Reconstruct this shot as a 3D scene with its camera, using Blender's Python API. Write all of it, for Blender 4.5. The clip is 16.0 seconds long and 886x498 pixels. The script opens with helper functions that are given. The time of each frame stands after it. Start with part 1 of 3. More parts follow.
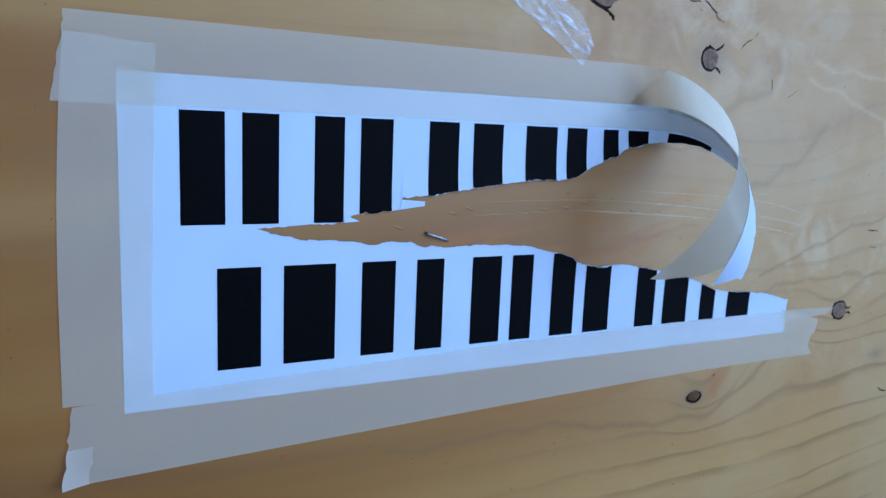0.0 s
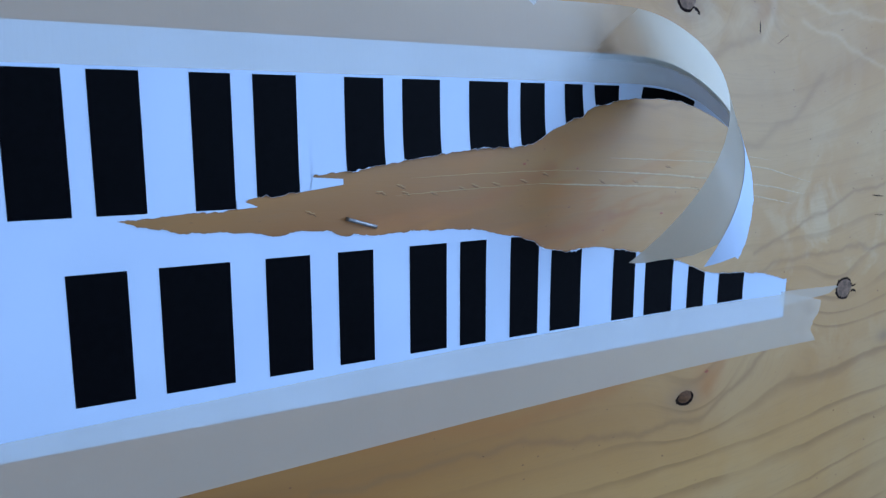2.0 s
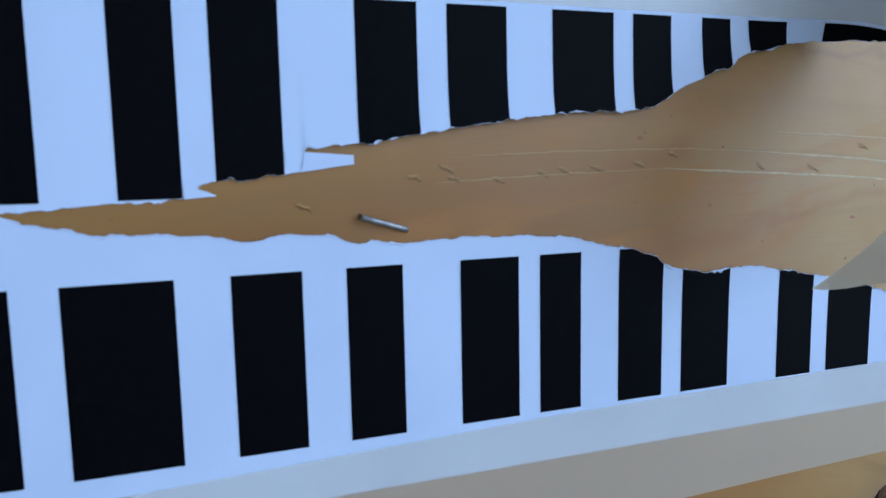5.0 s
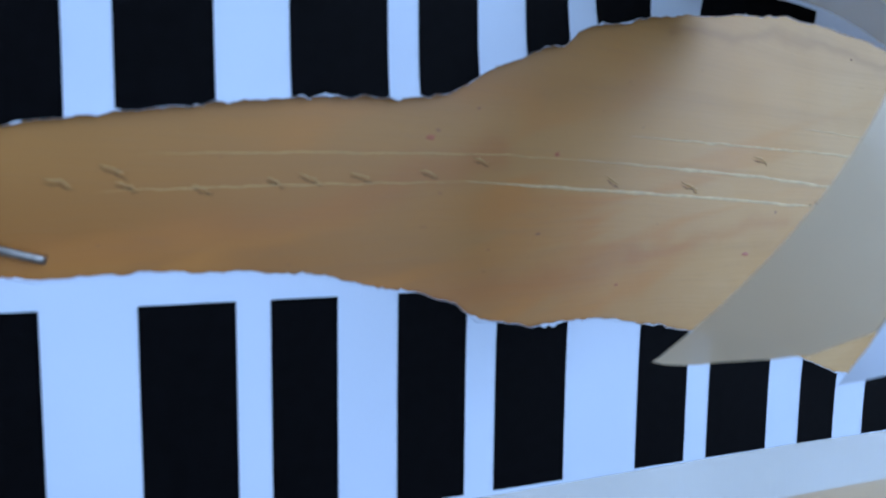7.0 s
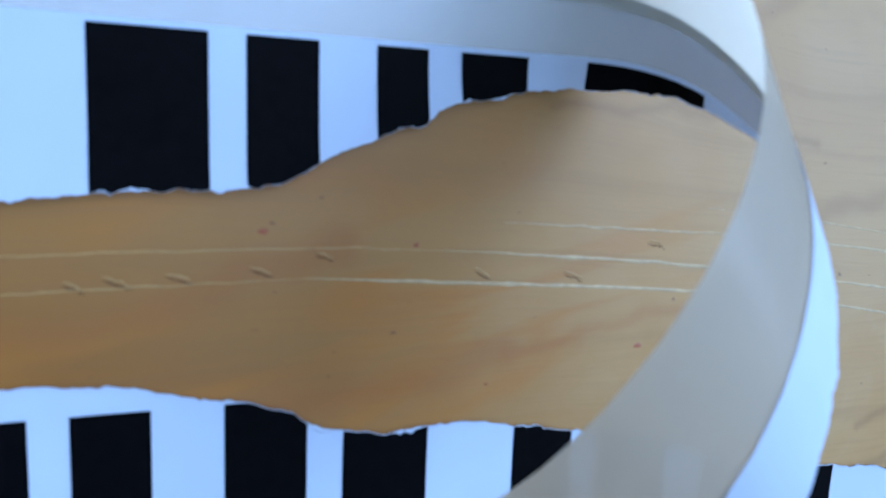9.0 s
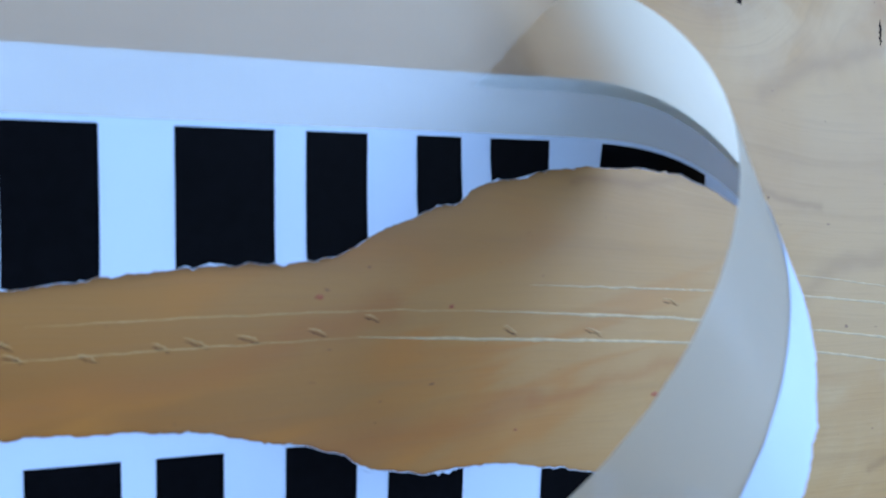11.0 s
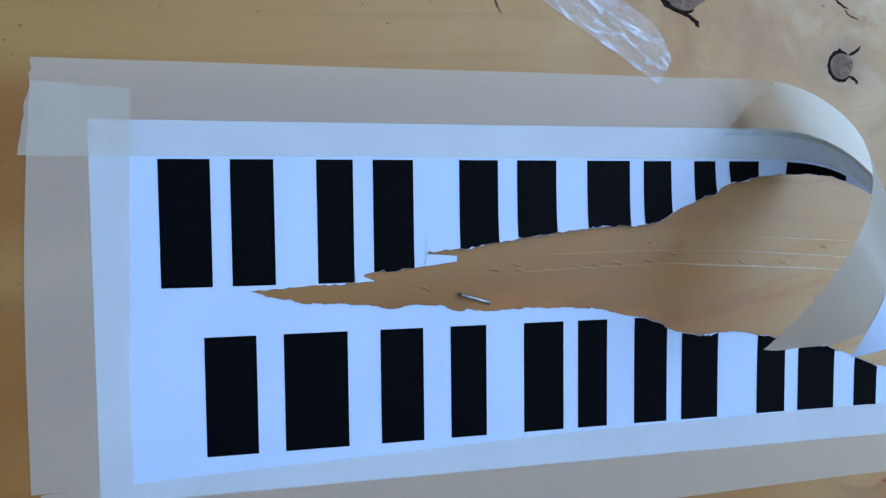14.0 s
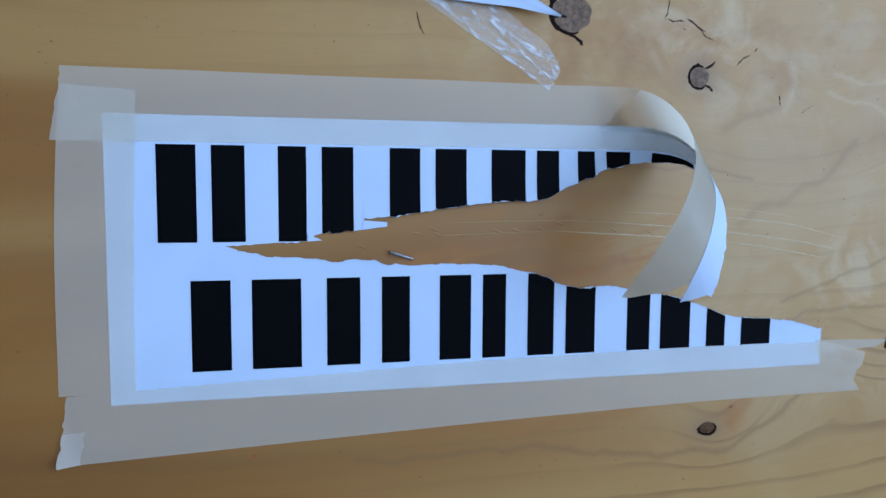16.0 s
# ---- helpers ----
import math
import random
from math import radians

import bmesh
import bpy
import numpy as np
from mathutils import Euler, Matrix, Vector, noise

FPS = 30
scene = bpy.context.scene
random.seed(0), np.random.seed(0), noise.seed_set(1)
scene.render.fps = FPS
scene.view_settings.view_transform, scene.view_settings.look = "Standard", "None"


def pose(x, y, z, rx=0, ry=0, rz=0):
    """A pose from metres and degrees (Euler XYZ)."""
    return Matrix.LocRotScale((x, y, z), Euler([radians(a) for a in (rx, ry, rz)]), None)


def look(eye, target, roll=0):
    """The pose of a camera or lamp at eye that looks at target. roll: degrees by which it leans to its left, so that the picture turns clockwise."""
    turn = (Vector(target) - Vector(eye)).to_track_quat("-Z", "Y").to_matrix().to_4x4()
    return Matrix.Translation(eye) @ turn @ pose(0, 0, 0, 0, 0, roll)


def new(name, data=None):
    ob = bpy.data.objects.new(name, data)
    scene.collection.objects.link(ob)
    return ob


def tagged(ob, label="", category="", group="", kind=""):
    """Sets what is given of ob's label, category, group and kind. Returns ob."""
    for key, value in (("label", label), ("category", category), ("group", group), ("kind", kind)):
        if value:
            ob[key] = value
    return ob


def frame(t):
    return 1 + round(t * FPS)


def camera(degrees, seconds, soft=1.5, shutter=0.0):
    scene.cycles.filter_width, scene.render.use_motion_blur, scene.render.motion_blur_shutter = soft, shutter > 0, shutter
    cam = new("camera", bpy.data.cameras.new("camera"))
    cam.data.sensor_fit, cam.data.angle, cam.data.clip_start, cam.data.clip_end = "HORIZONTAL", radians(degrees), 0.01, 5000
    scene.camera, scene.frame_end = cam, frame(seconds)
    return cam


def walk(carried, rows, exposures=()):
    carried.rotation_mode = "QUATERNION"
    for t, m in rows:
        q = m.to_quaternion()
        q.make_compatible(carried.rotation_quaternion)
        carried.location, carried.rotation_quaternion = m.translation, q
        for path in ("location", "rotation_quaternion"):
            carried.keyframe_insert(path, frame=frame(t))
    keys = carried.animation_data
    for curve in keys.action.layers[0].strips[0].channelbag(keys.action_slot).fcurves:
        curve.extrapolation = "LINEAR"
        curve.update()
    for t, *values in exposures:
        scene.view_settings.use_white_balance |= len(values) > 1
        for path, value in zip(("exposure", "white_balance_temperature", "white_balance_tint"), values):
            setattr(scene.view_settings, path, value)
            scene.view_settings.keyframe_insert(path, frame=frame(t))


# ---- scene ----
cam = camera(61.45, 16.0, soft=1.3)
# a small fixed-focus lens: what comes nearer than its focus goes soft
cam.data.dof.use_dof = True
cam.data.dof.focus_distance = 0.22
cam.data.dof.aperture_fstop = 28.0
PATH = [
    (0, pose(-0.1631, -0.2391, 0.0364, 81.13, -2.26, -26.85)),
    (0.5, pose(-0.1597, -0.2273, 0.0365, 80.78, -2.69, -29.47)),
    (1, pose(-0.1475, -0.2112, 0.0328, 80.18, -2.31, -30.38)),
    (1.5, pose(-0.1395, -0.2065, 0.0279, 80.42, -0.83, -30.34)),
    (2, pose(-0.1260, -0.1989, 0.0266, 80.65, 0.11, -28.97)),
    (2.5, pose(-0.1199, -0.1920, 0.0219, 80.72, 0.94, -27.42)),
    (3, pose(-0.1139, -0.1780, 0.0213, 80.93, 1.30, -25.22)),
    (5.5, pose(-0.0638, -0.1298, 0.0095, 83.52, 0.62, -18.33)),
    (6, pose(-0.0459, -0.1231, 0.0105, 83.20, 0.07, -16.72)),
    (6.5, pose(-0.0392, -0.1151, 0.0108, 83.83, -0.72, -19.04)),
    (7, pose(-0.0244, -0.1072, 0.0094, 84.09, -0.57, -20.75)),
    (7.5, pose(-0.0090, -0.1004, 0.0163, 82.17, -1.13, -20.07)),
    (8, pose(0.0015, -0.0962, 0.0199, 81.53, -1.82, -21.84)),
    (10.5, pose(-0.0005, -0.1147, 0.0328, 84.79, -1.52, -17.90)),
    (11, pose(-0.0026, -0.1157, 0.0326, 85.00, -1.12, -17.58)),
    (11.5, pose(-0.0087, -0.1181, 0.0276, 86.47, -0.57, -16.67)),
    (12, pose(-0.0253, -0.1234, 0.0233, 88.55, -0.35, -15.05)),
    (12.5, pose(-0.0443, -0.1321, 0.0237, 87.91, 0.17, -14.45)),
    (13, pose(-0.0651, -0.1510, 0.0159, 89.42, 0.86, -14.42)),
    (13.5, pose(-0.0860, -0.1816, 0.0228, 87.27, 0.55, -13.42)),
    (14, pose(-0.1012, -0.2142, 0.0259, 86.92, 0.60, -12.84)),
    (14.5, pose(-0.1101, -0.2436, 0.0238, 86.66, 0.43, -12.49)),
    (15, pose(-0.1089, -0.2664, 0.0238, 86.76, -0.17, -13.07)),
    (15.5, pose(-0.1045, -0.2768, 0.0220, 86.32, -0.18, -12.91)),
    (16, pose(-0.0942, -0.2826, 0.0244, 85.46, -0.24, -13.49)),
]
EXPOSURES = [(0, -0.46, 5500, 10), (3, -0.62, 5800, 10), (5.5, -0.50, 6500, 10), (6.5, -0.42, 6400, 10), (8, -0.22, 5850, 10), (11, -0.16, 5650, 10), (12.5, -0.24, 5650, 10), (13.5, -0.36, 5750, 10), (14.5, -0.48, 6000, 10), (16, -0.48, 5980, 10)]
walk(cam, PATH, EXPOSURES)

# ---- world, window light ----
world = bpy.data.worlds.new("overcast_sky")
world.use_nodes = True
scene.world = world
_nt = world.node_tree
_sky = _nt.nodes.new("ShaderNodeTexSky")
_sky.sky_type = "NISHITA"
_sky.sun_disc = False
_sky.sun_elevation, _sky.sun_rotation = radians(35), radians(70)
_nt.links.new(_sky.outputs[0], _nt.nodes["Background"].inputs[0])
_nt.nodes["Background"].inputs[1].default_value = 0.08


def window_light(name, x, y, z, wide, high, watts, colour, aim):
    data = bpy.data.lights.new(name, "AREA")
    data.shape, data.size, data.size_y = "RECTANGLE", wide, high
    data.energy, data.color = watts, colour
    ob = new(name, data)
    ob.matrix_world = look((x, y, z), aim)
    return ob


# daylight that comes in through the two openings, behind the camera and to its right
window_light("window_daylight", 0.50, -3.17, 0.45, 1.4, 1.3, 32, (0.46, 0.65, 1.0), (0.50, 0.0, 0.45))
window_light("window_daylight", 0.97, -1.30, 0.38, 1.5, 1.2, 68, (0.47, 0.66, 1.0), (0.0, -1.30, 0.38))

# ---- material tools ----


class Graph:
    """Short-hand to write shader arithmetic."""

    def __init__(self, name):
        self.mat = bpy.data.materials.new(name)
        self.mat.use_nodes = True
        self.nt = self.mat.node_tree
        self.bsdf = self.nt.nodes["Principled BSDF"]
        self.coord = self.nt.nodes.new("ShaderNodeTexCoord").outputs["Object"]

    def put(self, socket, value):
        if isinstance(value, bpy.types.NodeSocket):
            self.nt.links.new(value, socket)
        else:
            socket.default_value = value

    def m(self, op, a, b=0.0, c=0.0):
        node = self.nt.nodes.new("ShaderNodeMath")
        node.operation = op
        for s, v in zip(node.inputs, (a, b, c)):
            self.put(s, v)
        return node.outputs[0]

    def xyz(self, vector=None):
        node = self.nt.nodes.new("ShaderNodeSeparateXYZ")
        self.put(node.inputs[0], vector or self.coord)
        return node.outputs

    def vec(self, x, y, z):
        node = self.nt.nodes.new("ShaderNodeCombineXYZ")
        for s, v in zip(node.inputs, (x, y, z)):
            self.put(s, v)
        return node.outputs[0]

    def noise(self, vector, scale, detail=3.0, rough=0.5, distort=0.0):
        node = self.nt.nodes.new("ShaderNodeTexNoise")
        self.put(node.inputs["Vector"], vector)
        for k, v in (("Scale", scale), ("Detail", detail), ("Roughness", rough), ("Distortion", distort)):
            node.inputs[k].default_value = v
        return node.outputs["Fac"]

    def ramp(self, value, lo, hi):
        node = self.nt.nodes.new("ShaderNodeMapRange")
        node.interpolation_type = "SMOOTHSTEP"
        self.put(node.inputs[0], value)
        node.inputs[1].default_value, node.inputs[2].default_value = lo, hi
        return node.outputs[0]

    def bump(self, x, z, cx, cz, rx, rz):
        """A soft hill of height 1 round (cx, cz), in millimetres."""
        a = self.m("DIVIDE", self.m("SUBTRACT", x, cx), rx)
        b = self.m("DIVIDE", self.m("SUBTRACT", z, cz), rz)
        r = self.m("ADD", self.m("MULTIPLY", a, a), self.m("MULTIPLY", b, b))
        return self.m("EXPONENT", self.m("MULTIPLY", r, -1.0))

    def vein(self, x, z, points, width):
        """A soft line of height 1 through a few places, in millimetres."""
        total = None
        for (x0, z0), (x1, z1) in zip(points, points[1:]):
            dx, dz = x1 - x0, z1 - z0
            long2 = dx * dx + dz * dz
            px, pz = self.m("SUBTRACT", x, x0), self.m("SUBTRACT", z, z0)
            t = self.m("DIVIDE", self.m("ADD", self.m("MULTIPLY", px, dx), self.m("MULTIPLY", pz, dz)), long2)
            t = self.m("MINIMUM", self.m("MAXIMUM", t, 0.0), 1.0)
            a = self.m("SUBTRACT", px, self.m("MULTIPLY", t, dx))
            b = self.m("SUBTRACT", pz, self.m("MULTIPLY", t, dz))
            r = self.m("DIVIDE", self.m("ADD", self.m("MULTIPLY", a, a), self.m("MULTIPLY", b, b)), width * width)
            hill = self.m("EXPONENT", self.m("MULTIPLY", r, -1.0))
            total = hill if total is None else self.m("MAXIMUM", total, hill)
        return total

    def mix(self, fac, a, b):
        node = self.nt.nodes.new("ShaderNodeMix")
        node.data_type = "RGBA"
        self.put(node.inputs["Factor"], fac)
        for s, v in ((node.inputs["A"], a), (node.inputs["B"], b)):
            self.put(s, v if isinstance(v, bpy.types.NodeSocket) else (*v, 1.0))
        return node.outputs["Result"]

    def relief(self, height, strength, distance):
        node = self.nt.nodes.new("ShaderNodeBump")
        node.inputs["Strength"].default_value = strength
        node.inputs["Distance"].default_value = distance
        self.put(node.inputs["Height"], height)
        self.put(self.bsdf.inputs["Normal"], node.outputs[0])
        return node.outputs[0]

    def set(self, **values):
        for key, v in values.items():
            self.put(self.bsdf.inputs[key.replace("_", " ")], v)
        return self.mat


def pine_board():
    g = Graph("pine_veneer")
    px, py, pz = g.xyz()
    x, z = g.m("MULTIPLY", px, 1000.0), g.m("MULTIPLY", pz, 1000.0)
    flat = g.vec(x, 0.0, z)
    # growth-ring field: level lines are the grain, bent round the knots
    rise = g.m("MULTIPLY", g.ramp(x, 105.0, 270.0), 13.0)
    f = g.m("SUBTRACT", z, rise)
    for amount, cx, cz, rx, rz in (
        (13.0, 98.0, -80.0, 22.0, 17.0), (-17.0, 150.0, -60.0, 26.0, 20.0), (14.0, 188.0, -44.0, 28.0, 16.0), (-6.0, 190.0, -66.0, 46.0, 18.0),
        (15.0, 84.0, 74.0, 26.0, 18.0), (-14.0, 112.0, 72.0, 20.0, 15.0), (18.0, 24.0, 95.0, 24.0, 16.0), (16.0, 130.0, 40.0, 60.0, 26.0),
    ):
        f = g.m("ADD", f, g.m("MULTIPLY", g.bump(x, z, cx, cz, rx, rz), amount))
    slow = g.noise(g.vec(g.m("MULTIPLY", x, 0.006), 0.0, g.m("MULTIPLY", z, 0.02)), 1.0, 2.0)
    fine = g.noise(g.vec(g.m("MULTIPLY", x, 0.05), 0.0, g.m("MULTIPLY", z, 0.12)), 1.0, 3.0)
    f = g.m("ADD", f, g.m("ADD", g.m("MULTIPLY", slow, 16.0), g.m("MULTIPLY", fine, 2.6)))
    # lines of late wood: one sharp side, one soft side
    step = g.m("DIVIDE", g.m("ADD", f, g.m("MULTIPLY", g.noise(g.vec(0.0, 0.0, g.m("MULTIPLY", f, 0.035)), 1.0, 1.0), 18.0)), 14.5)
    saw = g.m("FRACT", step)
    line = g.m("MULTIPLY", g.ramp(saw, 0.72, 0.94), g.m("SUBTRACT", 1.0, g.ramp(saw, 0.945, 0.995)))
    where = g.m("MULTIPLY", g.ramp(g.m("SUBTRACT", x, g.m("MULTIPLY", z, 0.9)), 40.0, 190.0), g.m("SUBTRACT", 1.0, g.ramp(z, -45.0, 5.0)))
    where = g.m("ADD", 0.22, g.m("MULTIPLY", where, 0.78))
    line = g.m("MULTIPLY", line, g.m("MULTIPLY", where, g.ramp(g.noise(flat, 0.018, 2.0), 0.25, 0.6)))
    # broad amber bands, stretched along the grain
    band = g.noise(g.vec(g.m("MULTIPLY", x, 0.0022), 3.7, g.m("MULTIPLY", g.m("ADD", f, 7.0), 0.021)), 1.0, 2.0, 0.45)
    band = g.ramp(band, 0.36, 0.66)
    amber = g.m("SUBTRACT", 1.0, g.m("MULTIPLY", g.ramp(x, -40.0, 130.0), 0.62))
    # deeper amber towards the left: dimmer light there, painted into the wood colour
    shaded_left = g.m("SUBTRACT", 1.0, g.ramp(x, -200.0, 10.0))
    fac = g.m("ADD", g.m("MULTIPLY", g.m("MULTIPLY", band, amber), 0.75), g.m("MULTIPLY", shaded_left, 0.35))
    # deeper orange wood inside the tear, with some shade painted into its colour
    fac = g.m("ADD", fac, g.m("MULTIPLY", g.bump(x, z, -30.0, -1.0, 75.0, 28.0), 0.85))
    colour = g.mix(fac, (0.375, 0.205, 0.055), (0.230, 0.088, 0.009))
    # dark grain bands, weighted by the same painted left-side shade
    tone = g.noise(g.vec(g.m("MULTIPLY", x, 0.0016), 5.3, g.m("MULTIPLY", f, 0.034)), 1.0, 3.0, 0.5)
    tone = g.m("MULTIPLY", g.ramp(tone, 0.44, 0.66), g.m("ADD", 0.12, g.m("MULTIPLY", shaded_left, 0.65)))
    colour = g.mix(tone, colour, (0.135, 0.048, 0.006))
    patch = g.bump(x, z, 85.0, 88.0, 85.0, 34.0)
    cloud = g.m("MULTIPLY", g.ramp(g.noise(flat, 0.040, 5.0, 0.62, 0.8), 0.48, 0.68), patch)
    colour = g.mix(g.m("MULTIPLY", cloud, 0.75), colour, (0.27, 0.125, 0.024))
    cream = g.m("MULTIPLY", g.ramp(g.noise(g.vec(x, 40.0, z), 0.036, 5.0, 0.62, 0.8), 0.44, 0.66), g.m("ADD", patch, g.bump(x, z, 190.0, -20.0, 90.0, 45.0)))
    colour = g.mix(g.m("MULTIPLY", cream, 0.65), colour, (0.48, 0.35, 0.18))
    amber = g.m("ADD", g.bump(x, z, 50.0, 88.0, 16.0, 7.0), g.m("ADD", g.bump(x, z, 76.0, 90.0, 11.0, 6.0), g.bump(x, z, 121.0, 71.0, 8.0, 6.0)))
    amber = g.m("MULTIPLY", amber, g.ramp(g.noise(flat, 0.09, 4.0, 0.6, 0.5), 0.30, 0.65))
    colour = g.mix(g.m("MULTIPLY", amber, 0.6), colour, (0.30, 0.13, 0.025))
    pale = g.m("MULTIPLY", g.ramp(g.noise(flat, 0.014, 4.0, 0.55, 0.5), 0.36, 0.68), g.ramp(x, 20.0, 110.0))
    colour = g.mix(g.m("MULTIPLY", pale, 0.5), colour, (0.41, 0.27, 0.115))
    glow = g.m("ADD", g.bump(x, z, 28.0, 84.0, 36.0, 22.0), g.m("ADD", g.bump(x, z, 70.0, 88.0, 24.0, 12.0), g.bump(x, z, 125.0, 74.0, 7.0, 8.0)))
    glow = g.m("MULTIPLY", glow, g.ramp(g.noise(flat, 0.05, 3.0), 0.35, 0.65))
    colour = g.mix(g.m("MULTIPLY", glow, 0.85), colour, (0.27, 0.115, 0.018))
    orange = g.m("ADD", g.bump(x, z, 10.0, -10.0, 26.0, 5.0), g.bump(x, z, 104.0, -73.0, 7.0, 9.0))
    colour = g.mix(g.m("MULTIPLY", orange, 0.6), colour, (0.32, 0.125, 0.022))
    flow = g.noise(g.vec(g.m("MULTIPLY", x, 0.011), 9.0, g.m("MULTIPLY", g.m("SUBTRACT", z, g.m("MULTIPLY", x, 0.22)), 0.055)), 1.0, 3.0, 0.5, 0.6)
    flow = g.m("SUBTRACT", 1.0, g.ramp(g.m("ABSOLUTE", g.m("SUBTRACT", flow, 0.5)), 0.0, 0.075))
    flow = g.m("MULTIPLY", flow, g.m("MULTIPLY", g.bump(x, z, 10.0, 0.0, 75.0, 30.0), g.ramp(g.noise(flat, 0.03, 2.0), 0.35, 0.6)))
    colour = g.mix(g.m("MULTIPLY", flow, 0.85), colour, (0.33, 0.125, 0.012))
    smudge = g.m("ADD", g.bump(x, z, 224.0, -72.0, 6.0, 3.2), g.m("ADD", g.bump(x, z, 92.0, -79.0, 9.0, 5.0), g.bump(x, z, 84.0, 72.0, 11.0, 8.0)))
    colour = g.mix(g.m("MULTIPLY", smudge, 0.5), colour, (0.13, 0.080, 0.05))
    colour = g.mix(g.m("MULTIPLY", line, 0.62), colour, (0.185, 0.088, 0.022))
    # grain figure round the knots: thin brown lines, orange veins, pale torn ridges
    jx = g.m("ADD", x, g.m("MULTIPLY", g.m("SUBTRACT", g.noise(flat, 0.06, 3.0), 0.5), 9.0))
    jz = g.m("ADD", z, g.m("MULTIPLY", g.m("SUBTRACT", g.noise(g.vec(x, 20.0, z), 0.06, 3.0), 0.5), 9.0))
    for points, width, amount in (
        ([(112, -36), (150, -30), (185, -27), (245, -28)], 1.1, 0.42), ([(128, -26), (144, -19), (182, -6), (240, 9)], 1.1, 0.42),
        ([(104, 10), (116, 18), (145, 28), (163, 46)], 1.8, 0.3), ([(-60, -82), (14, -81), (40, -85), (77, -90), (104, -88), (126, -77), (140, -66)], 1.5, 0.5),
        ([(96, 50), (108, 56), (124, 60)], 1.6, 0.3), ([(58, 33), (80, 34), (110, 31)], 0.9, 0.4),
    ):
        colour = g.mix(g.m("MULTIPLY", g.vein(jx, jz, points, width), amount), colour, (0.185, 0.090, 0.026))
    for points, width, amount in (
        ([(-40, -3), (-14, 1.4), (-2, 3.6), (11, 10), (26, 11.5)], 2.6, 0.55), ([(8, -13), (20, -11), (34, -8), (51, -4.6)], 2.6, 0.55), ([(51, -4.6), (66, -2.3), (84, 0.4)], 1.0, 0.4),
        ([(-45, -68), (-7, -70), (12, -73), (60, -66)], 4.0, 0.45), ([(105, -78), (110, -72), (113, -64)], 3.0, 0.45),
    ):
        colour = g.mix(g.m("MULTIPLY", g.vein(jx, jz, points, width), amount), colour, (0.27, 0.098, 0.014))
    for points, width, amount in (
        ([(127, 78), (129, 68), (125, 59)], 2.4, 0.22), ([(150, 76), (169, 72.5), (190, 71), (225, 72)], 1.1, 0.2), ([(148, 67), (171, 61.5), (206, 51), (209, 43)], 1.2, 0.2),
        ([(96, 84), (108, 87), (122, 82)], 2.4, 0.12), ([(100, 62), (112, 64), (120, 70)], 3.0, 0.12),
    ):
        colour = g.mix(g.m("MULTIPLY", g.vein(jx, jz, points, width), amount), colour, (0.56, 0.43, 0.24))
    fibre = g.noise(g.vec(g.m("MULTIPLY", x, 0.05), 0.0, g.m("MULTIPLY", f, 1.4)), 1.0, 4.0, 0.6)
    colour = g.mix(g.m("MULTIPLY", g.ramp(fibre, 0.45, 0.75), 0.20), colour, (0.20, 0.11, 0.042))
    pore = g.m("SUBTRACT", 1.0, g.ramp(g.noise(g.vec(g.m("MULTIPLY", x, 0.35), 1.0, g.m("MULTIPLY", z, 0.6)), 1.0, 1.0), 0.20, 0.27))
    colour = g.mix(g.m("MULTIPLY", pore, 0.7), colour, (0.11, 0.04, 0.016))
    g.relief(g.m("ADD", g.m("MULTIPLY", fibre, 0.6), g.m("MULTIPLY", g.noise(flat, 0.12, 3.0), 0.8)), 0.12, 0.0006)
    rough = g.m("ADD", 0.42, g.m("MULTIPLY", g.noise(flat, 0.08, 3.0), 0.16))
    return g.set(Base_Color=colour, Roughness=rough, IOR=1.42, Coat_Weight=0.04, Coat_Roughness=0.40)


def plain(name, colour, rough, metal=0.0, vary=0.25, scale=180.0, depth=0.0, ior=1.45):
    """A surface of one colour with a little blotch and grain."""
    g = Graph(name)
    n = g.noise(g.coord, scale, 4.0, 0.6)
    dark = tuple(c * (1 - vary) for c in colour)
    g.relief(n, 0.3, depth or 0.0002)
    return g.set(Base_Color=g.mix(g.ramp(n, 0.3, 0.7), dark, colour), Roughness=rough, Metallic=metal, IOR=ior)


